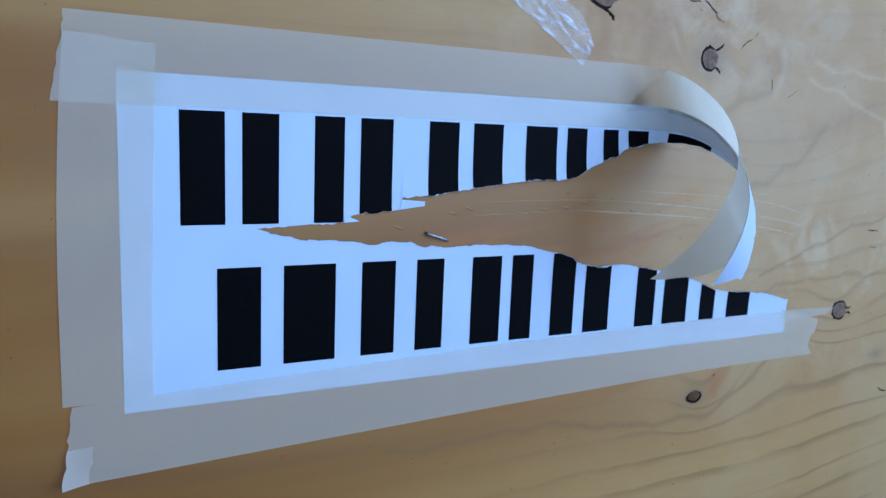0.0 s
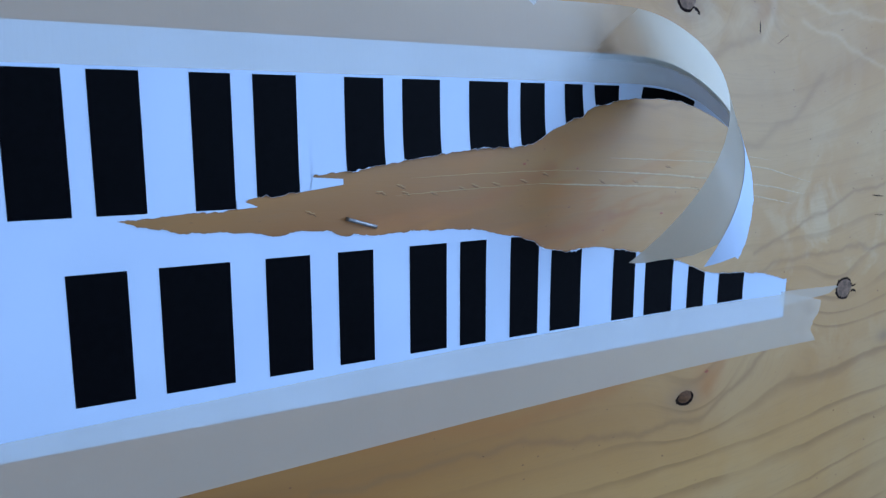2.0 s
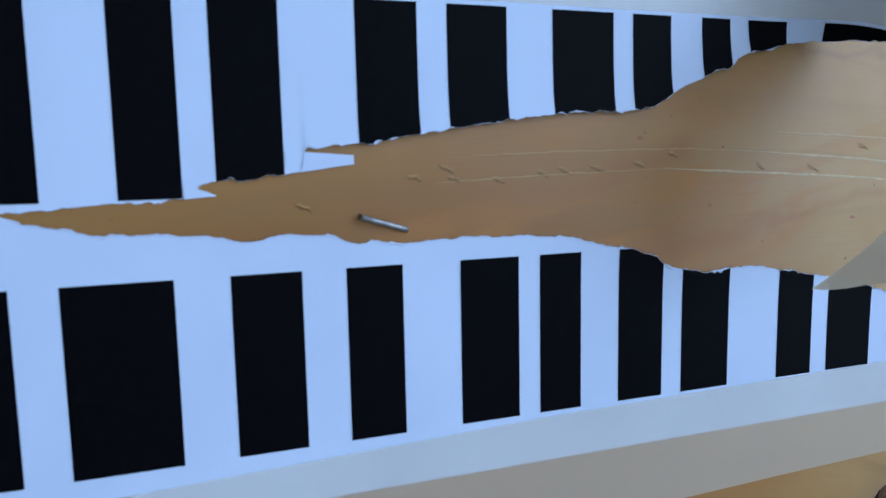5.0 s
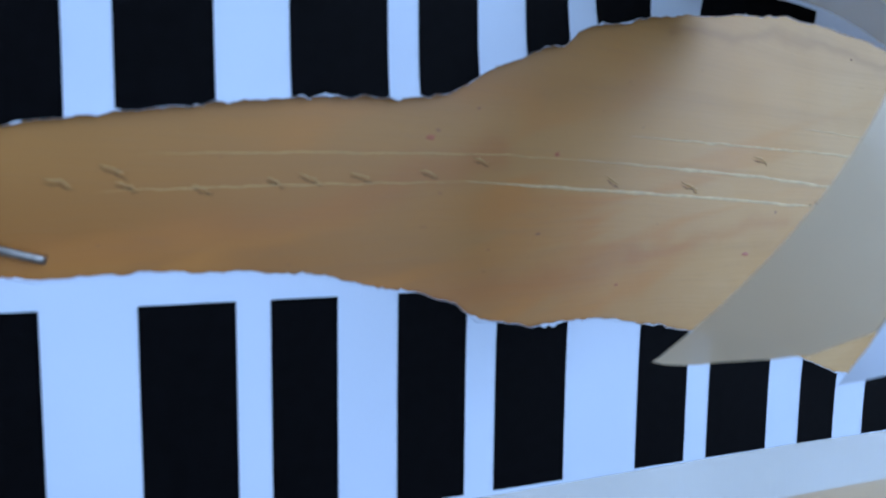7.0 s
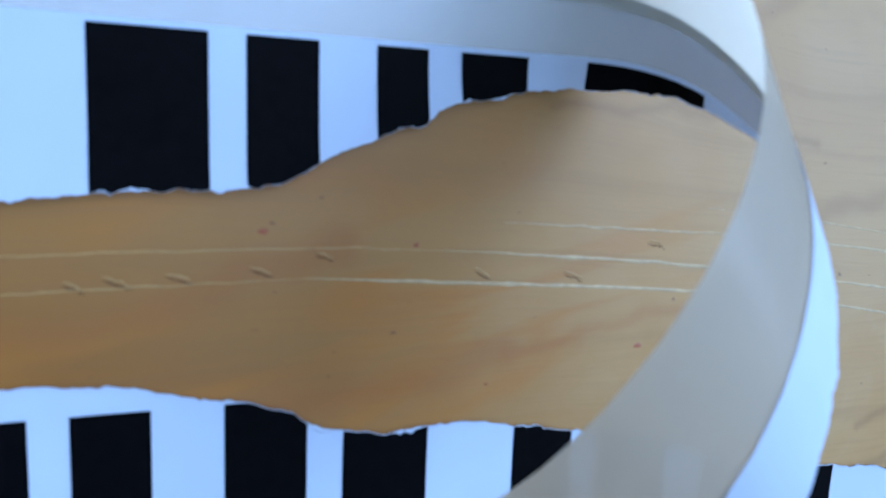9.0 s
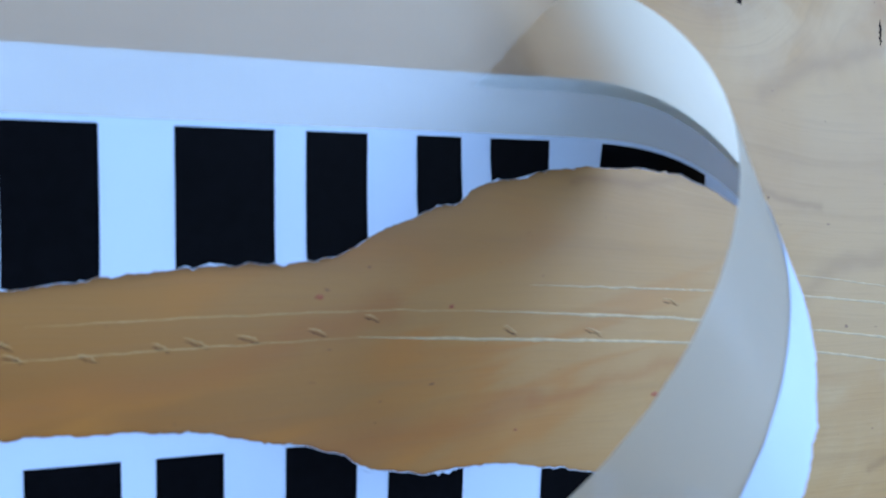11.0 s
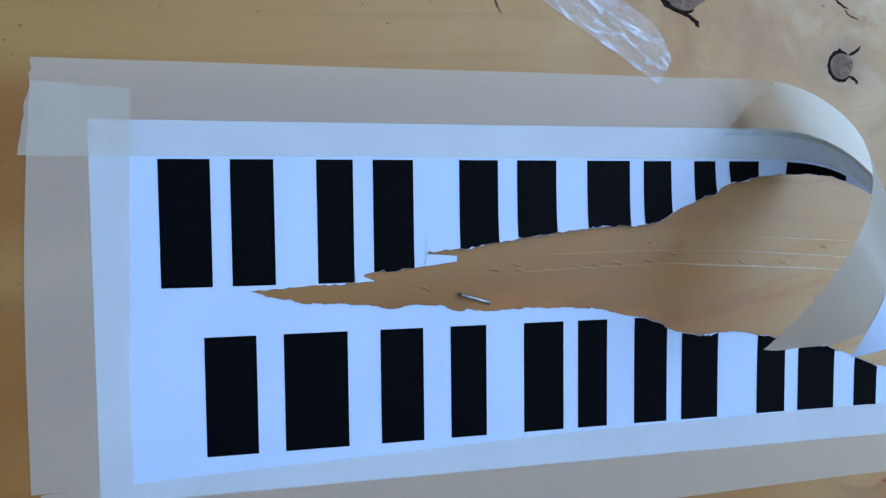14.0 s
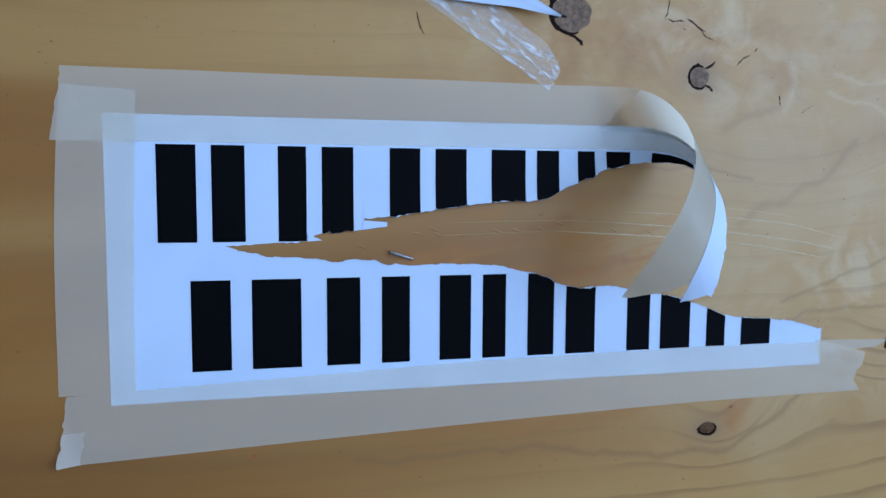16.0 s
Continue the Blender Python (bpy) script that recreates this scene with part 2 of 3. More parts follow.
def masking_tape(name, clearness, glow, pale, gloss, held=0.0):
    """Thin crepe paper tape that lets some of what lies under it show: more where it sticks, less where it hangs loose."""
    g = Graph(name)
    px, py, pz = g.xyz()
    crepe = g.noise(g.vec(g.m("MULTIPLY", px, 900.0), g.m("MULTIPLY", py, 300.0), g.m("MULTIPLY", pz, 120.0)), 1.0, 3.0, 0.6)
    blotch = g.noise(g.coord, 55.0, 4.0, 0.6)
    colour = g.mix(g.ramp(blotch, 0.3, 0.7), pale, tuple(min(c * 1.12, 0.85) for c in pale))
    g.relief(g.m("ADD", crepe, blotch), 0.25, 0.0003)
    g.set(Base_Color=colour, Roughness=gloss, IOR=1.45)
    clear = g.nt.nodes.new("ShaderNodeBsdfTransparent")
    trans = g.nt.nodes.new("ShaderNodeBsdfTranslucent")
    trans.inputs[0].default_value = (0.80, 0.745, 0.60, 1)
    a, b = g.nt.nodes.new("ShaderNodeMixShader"), g.nt.nodes.new("ShaderNodeMixShader")
    a.inputs[0].default_value = glow
    g.nt.links.new(g.bsdf.outputs[0], a.inputs[1])
    g.nt.links.new(trans.outputs[0], a.inputs[2])
    # held: how much clearer it is where its glue still touches the board
    near = g.m("MULTIPLY", g.ramp(g.m("MULTIPLY", py, 1000.0), -13.0, -0.5), held)
    g.put(b.inputs[0], g.m("ADD", g.m("ADD", clearness, near), g.m("MULTIPLY", g.m("SUBTRACT", blotch, 0.4), 0.14)))
    g.nt.links.new(a.outputs[0], b.inputs[1])
    g.nt.links.new(clear.outputs[0], b.inputs[2])
    g.nt.links.new(b.outputs[0], g.nt.nodes["Material Output"].inputs[0])
    return g.mat


def printer_paper():
    g = Graph("printer_paper")
    n = g.noise(g.coord, 900.0, 3.0, 0.6)
    b = g.noise(g.coord, 30.0, 3.0, 0.5)
    g.relief(g.m("ADD", n, g.m("MULTIPLY", b, 2.0)), 0.12, 0.0002)
    g.set(Base_Color=g.mix(g.ramp(b, 0.3, 0.7), (0.58, 0.675, 0.81), (0.62, 0.715, 0.85)), Roughness=0.62, IOR=1.4)
    trans = g.nt.nodes.new("ShaderNodeBsdfTranslucent")
    trans.inputs[0].default_value = (0.75, 0.76, 0.78, 1)
    a = g.nt.nodes.new("ShaderNodeMixShader")
    a.inputs[0].default_value = 0.28
    g.nt.links.new(g.bsdf.outputs[0], a.inputs[1])
    g.nt.links.new(trans.outputs[0], a.inputs[2])
    g.nt.links.new(a.outputs[0], g.nt.nodes["Material Output"].inputs[0])
    return g.mat


def clear_film():
    g = Graph("clear_film")
    px, py, pz = g.xyz()
    # creases run along the strip
    along = g.m("SUBTRACT", g.m("MULTIPLY", px, 0.85), g.m("MULTIPLY", pz, 0.53))
    across = g.m("ADD", g.m("MULTIPLY", px, 0.53), g.m("MULTIPLY", pz, 0.85))
    n = g.noise(g.vec(g.m("MULTIPLY", along, 130.0), 0.0, g.m("MULTIPLY", across, 420.0)), 1.0, 4.0, 0.6, 0.7)
    g.relief(n, 0.6, 0.0012)
    g.set(Base_Color=(0.80, 0.80, 0.78, 1), Roughness=0.12, IOR=1.5)
    clear = g.nt.nodes.new("ShaderNodeBsdfTransparent")
    a = g.nt.nodes.new("ShaderNodeMixShader")
    g.nt.links.new(g.bsdf.outputs[0], a.inputs[2])
    g.nt.links.new(clear.outputs[0], a.inputs[1])
    # clearer where the film lies flat, milky where it is creased
    g.put(a.inputs[0], g.m("ADD", 0.14, g.m("MULTIPLY", g.ramp(n, 0.42, 0.72), 0.42)))
    g.nt.links.new(a.outputs[0], g.nt.nodes["Material Output"].inputs[0])
    return g.mat


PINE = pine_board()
PAPER = printer_paper()
TAPE = masking_tape("stuck_crepe_tape", 0.55, 0.26, (0.70, 0.63, 0.50), 0.42)
LOOSE = masking_tape("loose_crepe_tape", 0.03, 0.66, (0.61, 0.575, 0.465), 0.26, held=0.45)
CORNER = masking_tape("lifted_crepe_tape", 0.26, 0.40, (0.66, 0.60, 0.49), 0.40)
FILM = clear_film()
INK = plain("black_toner", (0.0025, 0.0025, 0.0032), 0.5, vary=0.4, scale=500.0, depth=0.00005, ior=1.09)
KNOT = plain("knot_wood", (0.20, 0.125, 0.078), 0.7, vary=0.55, scale=420.0, depth=0.0006, ior=1.25)
BARK = plain("knot_bark", (0.017, 0.009, 0.006), 0.8, vary=0.6, scale=700.0, depth=0.0006, ior=1.15)
FIBRE = plain("torn_wood_fibre", (0.48, 0.35, 0.175), 0.55, vary=0.3, scale=600.0, depth=0.0004)
BURR = plain("raised_wood_burr", (0.42, 0.255, 0.09), 0.5, vary=0.3, scale=600.0, depth=0.0004)
RESIN = plain("reddish_resin", (0.30, 0.07, 0.015), 0.4, vary=0.4, scale=900.0)
GOUGE = plain("gouged_wood", (0.11, 0.05, 0.018), 0.7, vary=0.5, scale=900.0, depth=0.0004, ior=1.25)
STEEL = plain("staple_steel", (0.26, 0.25, 0.235), 0.45, metal=1.0, vary=0.4, scale=900.0)
PLASTER = plain("wall_plaster", (0.80, 0.79, 0.77), 0.85, vary=0.12, scale=9.0, depth=0.002)
CONCRETE = plain("floor_concrete", (0.42, 0.40, 0.37), 0.8, vary=0.3, scale=5.0, depth=0.002)

# ---- mesh tools ----


def part(name, bm, material, parent=None, label="", smooth=True):
    """Link a bmesh as one mesh object, under parent if one is given."""
    bmesh.ops.recalc_face_normals(bm, faces=bm.faces)
    me = bpy.data.meshes.new(name)
    bm.to_mesh(me)
    bm.free()
    me.materials.append(material)
    for p in me.polygons:
        p.use_smooth = smooth
    ob = new(name, me)
    if parent:
        ob.parent = parent
    return tagged(ob, label) if label else ob


def empty(name, label, category, group="", kind=""):
    return tagged(new(name), label, category, group, kind)


def block(bm, x0, x1, y0, y1, z0, z1):
    m = Matrix.Translation(((x0 + x1) / 2, (y0 + y1) / 2, (z0 + z1) / 2)) @ Matrix.Diagonal((x1 - x0, y1 - y0, z1 - z0, 1))
    bmesh.ops.create_cube(bm, size=1, matrix=m)


def spot(x, h, z):
    """Board coordinates in millimetres, h out from the board's face, to metres."""
    return Vector((x * 0.001, -h * 0.001, z * 0.001))


def grid_mesh(points, thick=0.0, normals=None):
    """A bmesh from a rows x columns array of places in millimetres (x, h, z), with a second skin thick behind it and a closed rim."""
    bm = bmesh.new()
    rows, cols = points.shape[:2]

    def skin(p):
        return [[bm.verts.new(spot(*p[r, c])) for c in range(cols)] for r in range(rows)]

    def faces(v):
        for r in range(rows - 1):
            for c in range(cols - 1):
                bm.faces.new((v[r][c], v[r][c + 1], v[r + 1][c + 1], v[r + 1][c]))

    front = skin(points)
    faces(front)
    if thick:
        back = skin(points - normals * thick)
        faces(back)
        front, back = skin(points), skin(points - normals * thick)
        edge = [(0, c) for c in range(cols)] + [(r, cols - 1) for r in range(1, rows)]
        edge += [(rows - 1, c) for c in range(cols - 2, -1, -1)] + [(r, 0) for r in range(rows - 2, 0, -1)]
        for (r, c), (s, d) in zip(edge, edge[1:] + edge[:1]):
            bm.faces.new((front[r][c], front[s][d], back[s][d], back[r][c]))
    return bm


def wobble(u, v=0.0, seed=0.0):
    return noise.noise(Vector((u, v, seed)))


# ---- the loosened strip: a sheet that rolls off the board round slanting lines ----
PEEL, SLANT, CONE = 24.18, radians(56.62), 0.148
TAPE_TOP, PAPER_TOP, PAPER_LOW = 66.3, 50.6, -53.3
ROLL_AT = np.array([0, 20, 40, 60, 80, 105, 135.0])
ROLL_BEND = np.array([0, 0.0779, 0.0190, 0.0317, 0.0412, 0.0240, 0.0011])


def rolled(u, v):
    """Where a spot of the flat sheet lies (x, h, z in millimetres) now that its end has rolled off the board."""
    u, v = np.broadcast_arrays(np.asarray(u, float), np.asarray(v, float))
    d, n = (math.cos(SLANT), -math.sin(SLANT)), (math.sin(SLANT), math.cos(SLANT))
    q = (u - PEEL) * n[0] + (v - TAPE_TOP) * n[1]
    p = (u - PEEL) * d[0] + (v - TAPE_TOP) * d[1]
    along = np.maximum(q, 0)[..., None] * np.linspace(0, 1, 61)
    bend = np.interp(along, ROLL_AT, ROLL_BEND) * (1 + CONE * (p - 20) / 100)[..., None]
    dq = np.diff(along, axis=-1)
    turn = np.cumsum((bend[..., 1:] + bend[..., :-1]) / 2 * dq, axis=-1)
    turn = np.concatenate([np.zeros_like(turn[..., :1]), turn], -1)
    c, s = np.cos(turn), np.sin(turn)
    a = ((c[..., 1:] + c[..., :-1]) / 2 * dq).sum(-1) + np.minimum(q, 0)
    h = ((s[..., 1:] + s[..., :-1]) / 2 * dq).sum(-1)
    return np.stack([PEEL + p * d[0] + a * n[0], h, TAPE_TOP + p * d[1] + a * n[1]], -1)


def rolled_normal(u, v):
    e = 0.2
    du, dv = rolled(u + e, v) - rolled(u - e, v), rolled(u, v + e) - rolled(u, v - e)
    n = np.cross(dv, du)
    n = n / np.linalg.norm(n, axis=-1, keepdims=True)
    return np.where(n[:1, :1, 1:2] < 0, -n, n)


def ragged(u, seed, size=1.0):
    calm = 0.35 + 0.65 * abs(wobble(u * 0.09, 0, seed + 11)) * 2
    return size * (0.45 * wobble(u * 0.17, 0, seed) + calm * (0.6 * wobble(u * 0.43, 0, seed + 3) + 0.5 * wobble(u * 1.0, 0, seed + 7) + 0.25 * wobble(u * 2.1, 0, seed + 9)))


UPPER_X = [-108, -100, -92.7, -80.2, -76.6, -76.0, -73.6, -66, -58, -57.4, -46, -36, -25.6, -13, -1, 9.5, 16, 19.5, 22.5, 27, 33, 36.3, 38.4, 41, 45, 50, 53.8, 57.5, 66, 76, 85, 98, 110, 130, 149]
UPPER_Z = [3.5, 3.8, 4.4, 4.8, 5.0, 7.4, 7.7, 8.3, 9.2, 13.3, 14.1, 15.6, 17.3, 18.8, 19.9, 20.2, 21.0, 22.5, 24.6, 26.5, 28.7, 29.5, 32.1, 32.8, 33.4, 34.3, 35.6, 36.0, 36.2, 37.6, 38.5, 41.5, 42.5, 40.5, 38]
LOWER_X = [-108, -100, -92.8, -81, -74, -69, -60.7, -53.7, -49.4, -40.7, -30, -23, -16.3, -9.6, -2.5, 5.9, 13, 18.5, 21.7, 27.6, 33.7, 45, 54, 63.2, 73.8, 87.4, 98.5, 107, 115.4, 132.7, 149]
LOWER_Z = [3.5, 1.0, -0.7, -1.0, -2.0, -2.9, -2.3, -2.3, -4.2, -4.8, -4.6, -4.3, -4.9, -4.9, -5.8, -8.1, -9.1, -11.2, -13.6, -15.0, -15.3, -14.9, -16.6, -18.2, -20.0, -24.4, -28.8, -30.5, -30.8, -32.8, -37.3]


def tear_upper(u):
    return float(np.interp(u, UPPER_X, UPPER_Z)) + (ragged(u, 1.0, 1.25) if u > -106 else 0)


def tear_lower(u):
    return float(np.interp(u, LOWER_X, LOWER_Z)) + (ragged(u, 5.0, 1.2) if u > -106 else 0)


def upper_lift(u, v):
    """The torn rim of the upper half stands a little off the board."""
    return 1.2 * max(0.0, min(1.0, (40.0 - v) / 6.0)) * math.exp(-max(v - float(np.interp(u, UPPER_X, UPPER_Z)), 0) / 5.0) * max(0.0, min(1.0, (u + 75) / 40)) * max(0.0, min(1.0, (60 - u) / 20))


def lower_lift(u, v):
    return 0.35 * math.exp(-max(float(np.interp(u, LOWER_X, LOWER_Z)) - v, 0) / 4.0) * max(0.0, min(1.0, (u + 105) / 30))


def upper_sheet(u, v, off):
    """Places of the upper half for arrays of u and v, off millimetres in front of the paper's middle."""
    p, n = rolled(u, v), rolled_normal(u, v)
    lift = np.vectorize(upper_lift)(u, v)[..., None] * np.array([0, 1, 0])
    return p + lift + n * off, n


def lower_sheet(u, v, off):
    n = np.zeros((*u.shape, 3))
    n[..., 1] = 1
    lift = np.vectorize(lower_lift)(u, v)
    return np.stack([u, lift + off, v], -1), n


def columns(u0, u1, low, high, rows, step=0.45, crowd_low=True):
    """Arrays of u and v over a stretch of sheet between two edges that are functions of u."""
    us = np.linspace(u0, u1, max(int((u1 - u0) / step) + 1, 3))
    lo, hi = np.array([low(a) for a in us]), np.array([high(a) for a in us])
    f = np.linspace(0, 1, rows)[:, None]
    f = f ** 2 if crowd_low else 1 - (1 - f) ** 2
    return np.broadcast_to(us, (rows, len(us))), lo + (hi - lo) * f

# ---- setting: plywood panel, plain room round it ----
bm = bmesh.new()
block(bm, -0.62, 0.60, 0.0, 0.018, -0.95, 0.85)
bmesh.ops.bevel(bm, geom=bm.edges[:], offset=0.001, segments=2, affect="EDGES")
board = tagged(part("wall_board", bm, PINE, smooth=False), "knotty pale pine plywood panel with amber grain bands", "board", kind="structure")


def wall(name, label, material, blocks):
    w = bmesh.new()
    for b in blocks:
        block(w, *b)
    return tagged(part(name, w, material, smooth=False), label, "wall", kind="structure")


wall("wall_north", "plain plaster wall behind the plywood panel", PLASTER, [(-2.1, 1.1, 0.0185, 0.12, -1.3, 1.3)])
wall("wall_south", "plaster wall with a window opening", PLASTER, [
    (-2.1, -0.22, -3.3, -3.2, -1.3, 1.3), (-0.22, 1.1, -3.3, -3.2, -1.3, -0.22), (-0.22, 1.1, -3.3, -3.2, 1.12, 1.3)])
wall("wall_west", "plain plaster wall of the room", PLASTER, [(-2.1, -2.0, -3.2, 0.018, -1.3, 1.3)])
wall("wall_east", "plaster wall with a window opening", PLASTER, [
    (1.0, 1.1, -0.53, 0.018, -1.3, 1.3), (1.0, 1.1, -3.2, -2.07, -1.3, 1.3), (1.0, 1.1, -2.07, -0.53, -1.3, -0.24), (1.0, 1.1, -2.07, -0.53, 1.0, 1.3)])
tagged(wall("floor", "bare concrete floor of the room", CONCRETE, [(-2.1, 1.1, -3.3, 0.12, -1.4, -1.301)]), category="floor")
tagged(wall("ceiling", "plain plaster ceiling of the room", PLASTER, [(-2.1, 1.1, -3.3, 0.12, 1.301, 1.4)]), category="ceiling")


# ---- the board's knots, cracks, gouges and scratches ----
def disc(cx, cz, rx, rz, h, rough, seed, rings=5, turns=40, dish=0.0):
    b = bmesh.new()
    mid = b.verts.new(spot(cx, h - dish, cz))
    last = None
    for k in range(1, rings + 1):
        f = k / rings
        ring = []
        for i in range(turns):
            a = 2 * math.pi * i / turns
            r = f * (1 + rough * wobble(1.6 * math.cos(a), 1.6 * math.sin(a), seed) * f)
            ring.append(b.verts.new(spot(cx + rx * r * math.cos(a), h - dish * (1 - f * f) - (0.05 if k == rings else 0), cz + rz * r * math.sin(a))))
        for i in range(turns):
            j = (i + 1) % turns
            b.faces.new((mid, ring[i], ring[j]) if last is None else (last[i], ring[i], ring[j], last[j]))
        last = ring
    return b


def streak(points, width, h, seed, steps=26, taper=True):
    """A thin ridge along a smooth line through a few places."""
    b = bmesh.new()
    s = np.linspace(0, 1, len(points))
    t = np.linspace(0, 1, steps)
    xs, zs = np.interp(t, s, [p[0] for p in points]), np.interp(t, s, [p[1] for p in points])
    k = np.ones(5) / 5
    if steps > 12:
        xs[2:-2], zs[2:-2] = np.convolve(xs, k, "valid"), np.convolve(zs, k, "valid")
    last = None
    for i, (x, z) in enumerate(zip(xs, zs)):
        j, l = min(i + 1, steps - 1), max(i - 1, 0)
        dx, dz = xs[j] - xs[l], zs[j] - zs[l]
        d = math.hypot(dx, dz) or 1
        w = width * (0.75 + 0.6 * wobble(i * 0.45, 0, seed)) * (min(1.0, 4 * t[i] + 0.15, 4 * (1 - t[i]) + 0.15) if taper else 1)
        nx, nz = -dz / d, dx / d
        o = 0.22 * wobble(i * 0.3, 4, seed) + (0.4 * wobble(i * 0.95, 8, seed) if steps < 20 else 0)
        row = [b.verts.new(spot(x + nx * (o + e * w / 2), hh, z + nz * (o + e * w / 2))) for e, hh in ((-1, -0.02), (0, h), (1, -0.02))]
        if last:
            for e in range(2):
                b.faces.new((last[e], row[e], row[e + 1], last[e + 1]))
        last = row
    return b


def bark_ring(cx, cz, rx, rz, a0, a1, width, seed):
    """An uneven black rim round part of a knot, from angle a0 to a1 in degrees."""
    b = bmesh.new()
    last = None
    count = 44
    for i in range(count + 1):
        f = i / count
        a = radians(a0 + (a1 - a0) * f)
        r = 1 + 0.10 * wobble(1.5 * math.cos(a), 1.5 * math.sin(a), seed)
        w = width * (0.7 + 0.9 * abs(wobble(i * 0.22, 0, seed + 2))) * min(1, 5 * f + 0.25, 5 * (1 - f) + 0.25)
        row = []
        for e, h in ((0.0, 0.02), (0.5, 0.16), (1.0, -0.02)):
            row.append(b.verts.new(spot(cx + (rx * r + e * w) * math.cos(a), h, cz + (rz * r + e * w) * math.sin(a))))
        if last:
            for e in range(2):
                b.faces.new((last[e], row[e], row[e + 1], last[e + 1]))
        last = row
    return b


def knot(cx, cz, rx, rz, arcs, tails, width, seed, label, dish=0.05, wood=KNOT):
    k = part("knot", disc(cx, cz, rx, rz, 0.06, 0.15, seed, dish=dish), wood, board, label)
    for n, (a0, a1) in enumerate(arcs):
        part("bark_ring", bark_ring(cx, cz, rx, rz, a0, a1, width, seed + n), BARK, k)
    for n, line in enumerate(tails):
        part("crack", streak(line, width * 1.1, 0.12, seed + 20 + n, 14), BARK, k)
    return k


knot(83.6, 71.8, 4.3, 4.3, [(58, 318)], [[(86, 75.5), (88.5, 76.2), (91, 78.5)], [(86.5, 68.4), (89, 67.6), (90, 65.8)]], 1.5, 11, "grey-brown round knot with a black broken rim")
knot(26.0, 94.5, 8.6, 7.0, [(100, 290)], [[(17, 97), (18, 91), (22, 87)], [(21, 87.6), (27, 86), (30, 83.6), (31, 82)], [(17, 99), (19, 103), (24, 104)], [(17.5, 92.5), (21, 93.3), (24, 93)]], 2.0, 23, "large grey-brown knot with a cracked black rim")
knot(92.6, -78.6, 3.6, 2.5, [(150, 400)], [[(89, -80.5), (88, -80)]], 1.7, 31, "small dark dead knot", dish=-0.5, wood=GOUGE)
knot(189.5, -45.2, 4.9, 4.2, [(30, 330)], [[(193.5, -43.2), (195.5, -45), (198, -44)], [(194, -47.5), (196.5, -46.5), (198.4, -48)]], 1.4, 43, "round knot with a thin black rim")

for n, (line, w) in enumerate((
    ([(69, 108), (68.6, 99), (67, 94)], 0.7), ([(68, 95), (71, 93.6), (74, 94.6), (76, 94)], 0.9), ([(77, 95.4), (80, 94), (83, 91.5), (86, 90.5)], 1.2), ([(84, 90.5), (86, 88.4), (90, 87.2)], 0.8),
    ([(101, 77), (104, 80.5), (108, 82)], 0.8), ([(109, 83), (111, 85)], 0.5), ([(122.4, 66), (123, 61)], 0.9), ([(204, -4.3), (213, -5)], 0.9), ([(207, -13), (214, -13.8)], 0.5), ([(230, -91.6), (234, -94), (240, -94.6)], 1.1),
    ([(-37, 92), (-36, 87), (-34, 83)], 1.0), ([(133, 58), (140, 62)], 0.4),
)):
    part("crack", streak(line, w, 0.10, 60 + n, 14), BARK if n not in (10, 11) else GOUGE, board)

for n, (line, w) in enumerate((
    ([(-27, 11.4), (-4, 12), (25, 12.2), (47, 11.2)], 0.5), ([(40, 11.6), (76, 9.2), (103, 6.4), (128, 3.4)], 0.75), ([(118, 4.6), (138, 2), (156, -1.6)], 0.7),
    ([(-32, 6.4), (-11, 7.2), (22, 8)], 0.5), ([(20, 8), (47, 6.4), (71, 5), (100, 2.8)], 0.75), ([(98, 3), (126, -1), (149, -5.2)], 0.65),
    ([(50, 15.7), (76, 14.4), (90, 13.6)], 0.45), ([(84, 14.2), (103, 12.8), (131, 10), (161, 3)], 0.6), ([(88, 18), (112, 15.8), (134, 13)], 0.35),
)):
    faint = line[0][0] < 0
    part("scratch", streak(line, w * (0.7 if faint else 1.1), 0.07 if faint else 0.11, 80 + n, 60), BURR if faint else FIBRE, board)

rng = random.Random(4)
for n, (cx, cz) in enumerate(((-28.5, 6.6), (-19, 6.2), (-9, 7.2), (-4, 7.6), (3.5, 8), (14, 8.6), (22.6, 10.6), (46.7, 7.4), (62.6, 6.6), (78, 11.6), (93, 3.2), (-58, 2.2), (-36.5, 7.0), (-30, 8.6))):
    dx, dz = 1.3 + rng.random() * 0.7, 0.5 + rng.random() * 0.5
    gouge = part("gouge", streak([(cx - dx, cz + dz), (cx, cz + 0.1), (cx + dx, cz - dz * 0.6)], 0.42, 0.04, 120 + n, 10), GOUGE, board)
    part("burr", streak([(cx - dx, cz + dz + 0.5), (cx, cz + 0.75), (cx + dx * 0.8, cz)], 0.34, 0.20, 140 + n, 10), BURR, gouge)
for n in range(46):
    cx, cz = rng.uniform(-170, 240), rng.uniform(-130, 105)
    part("speck", disc(cx, cz, rng.uniform(0.25, 0.65), rng.uniform(0.2, 0.45), 0.03, 0.5, n * 1.7, rings=1, turns=9), GOUGE, board)


for cx, cz, r in ((14.2, 14.6, 0.9), (36.0, 12.4, 0.7), (75.5, -5.0, 1.0), (-99.0, -76.0, 1.6), (104.0, -70.0, 1.5), (48.0, -9.5, 0.5)):
    part("resin_spot", disc(cx, cz, r, r * 0.55, 0.025, 0.6, cx, rings=2, turns=14), RESIN, board)

# ---- the torn sheet ----
sheet = empty("paper_sheet", "white printed paper sheet torn open, end curling off the board", "paper")

u, v = columns(-148.5, 152.0, tear_upper, lambda a: PAPER_TOP - 3.6 * max(0.0, (a - 116) / 36) ** 1.3, 18)
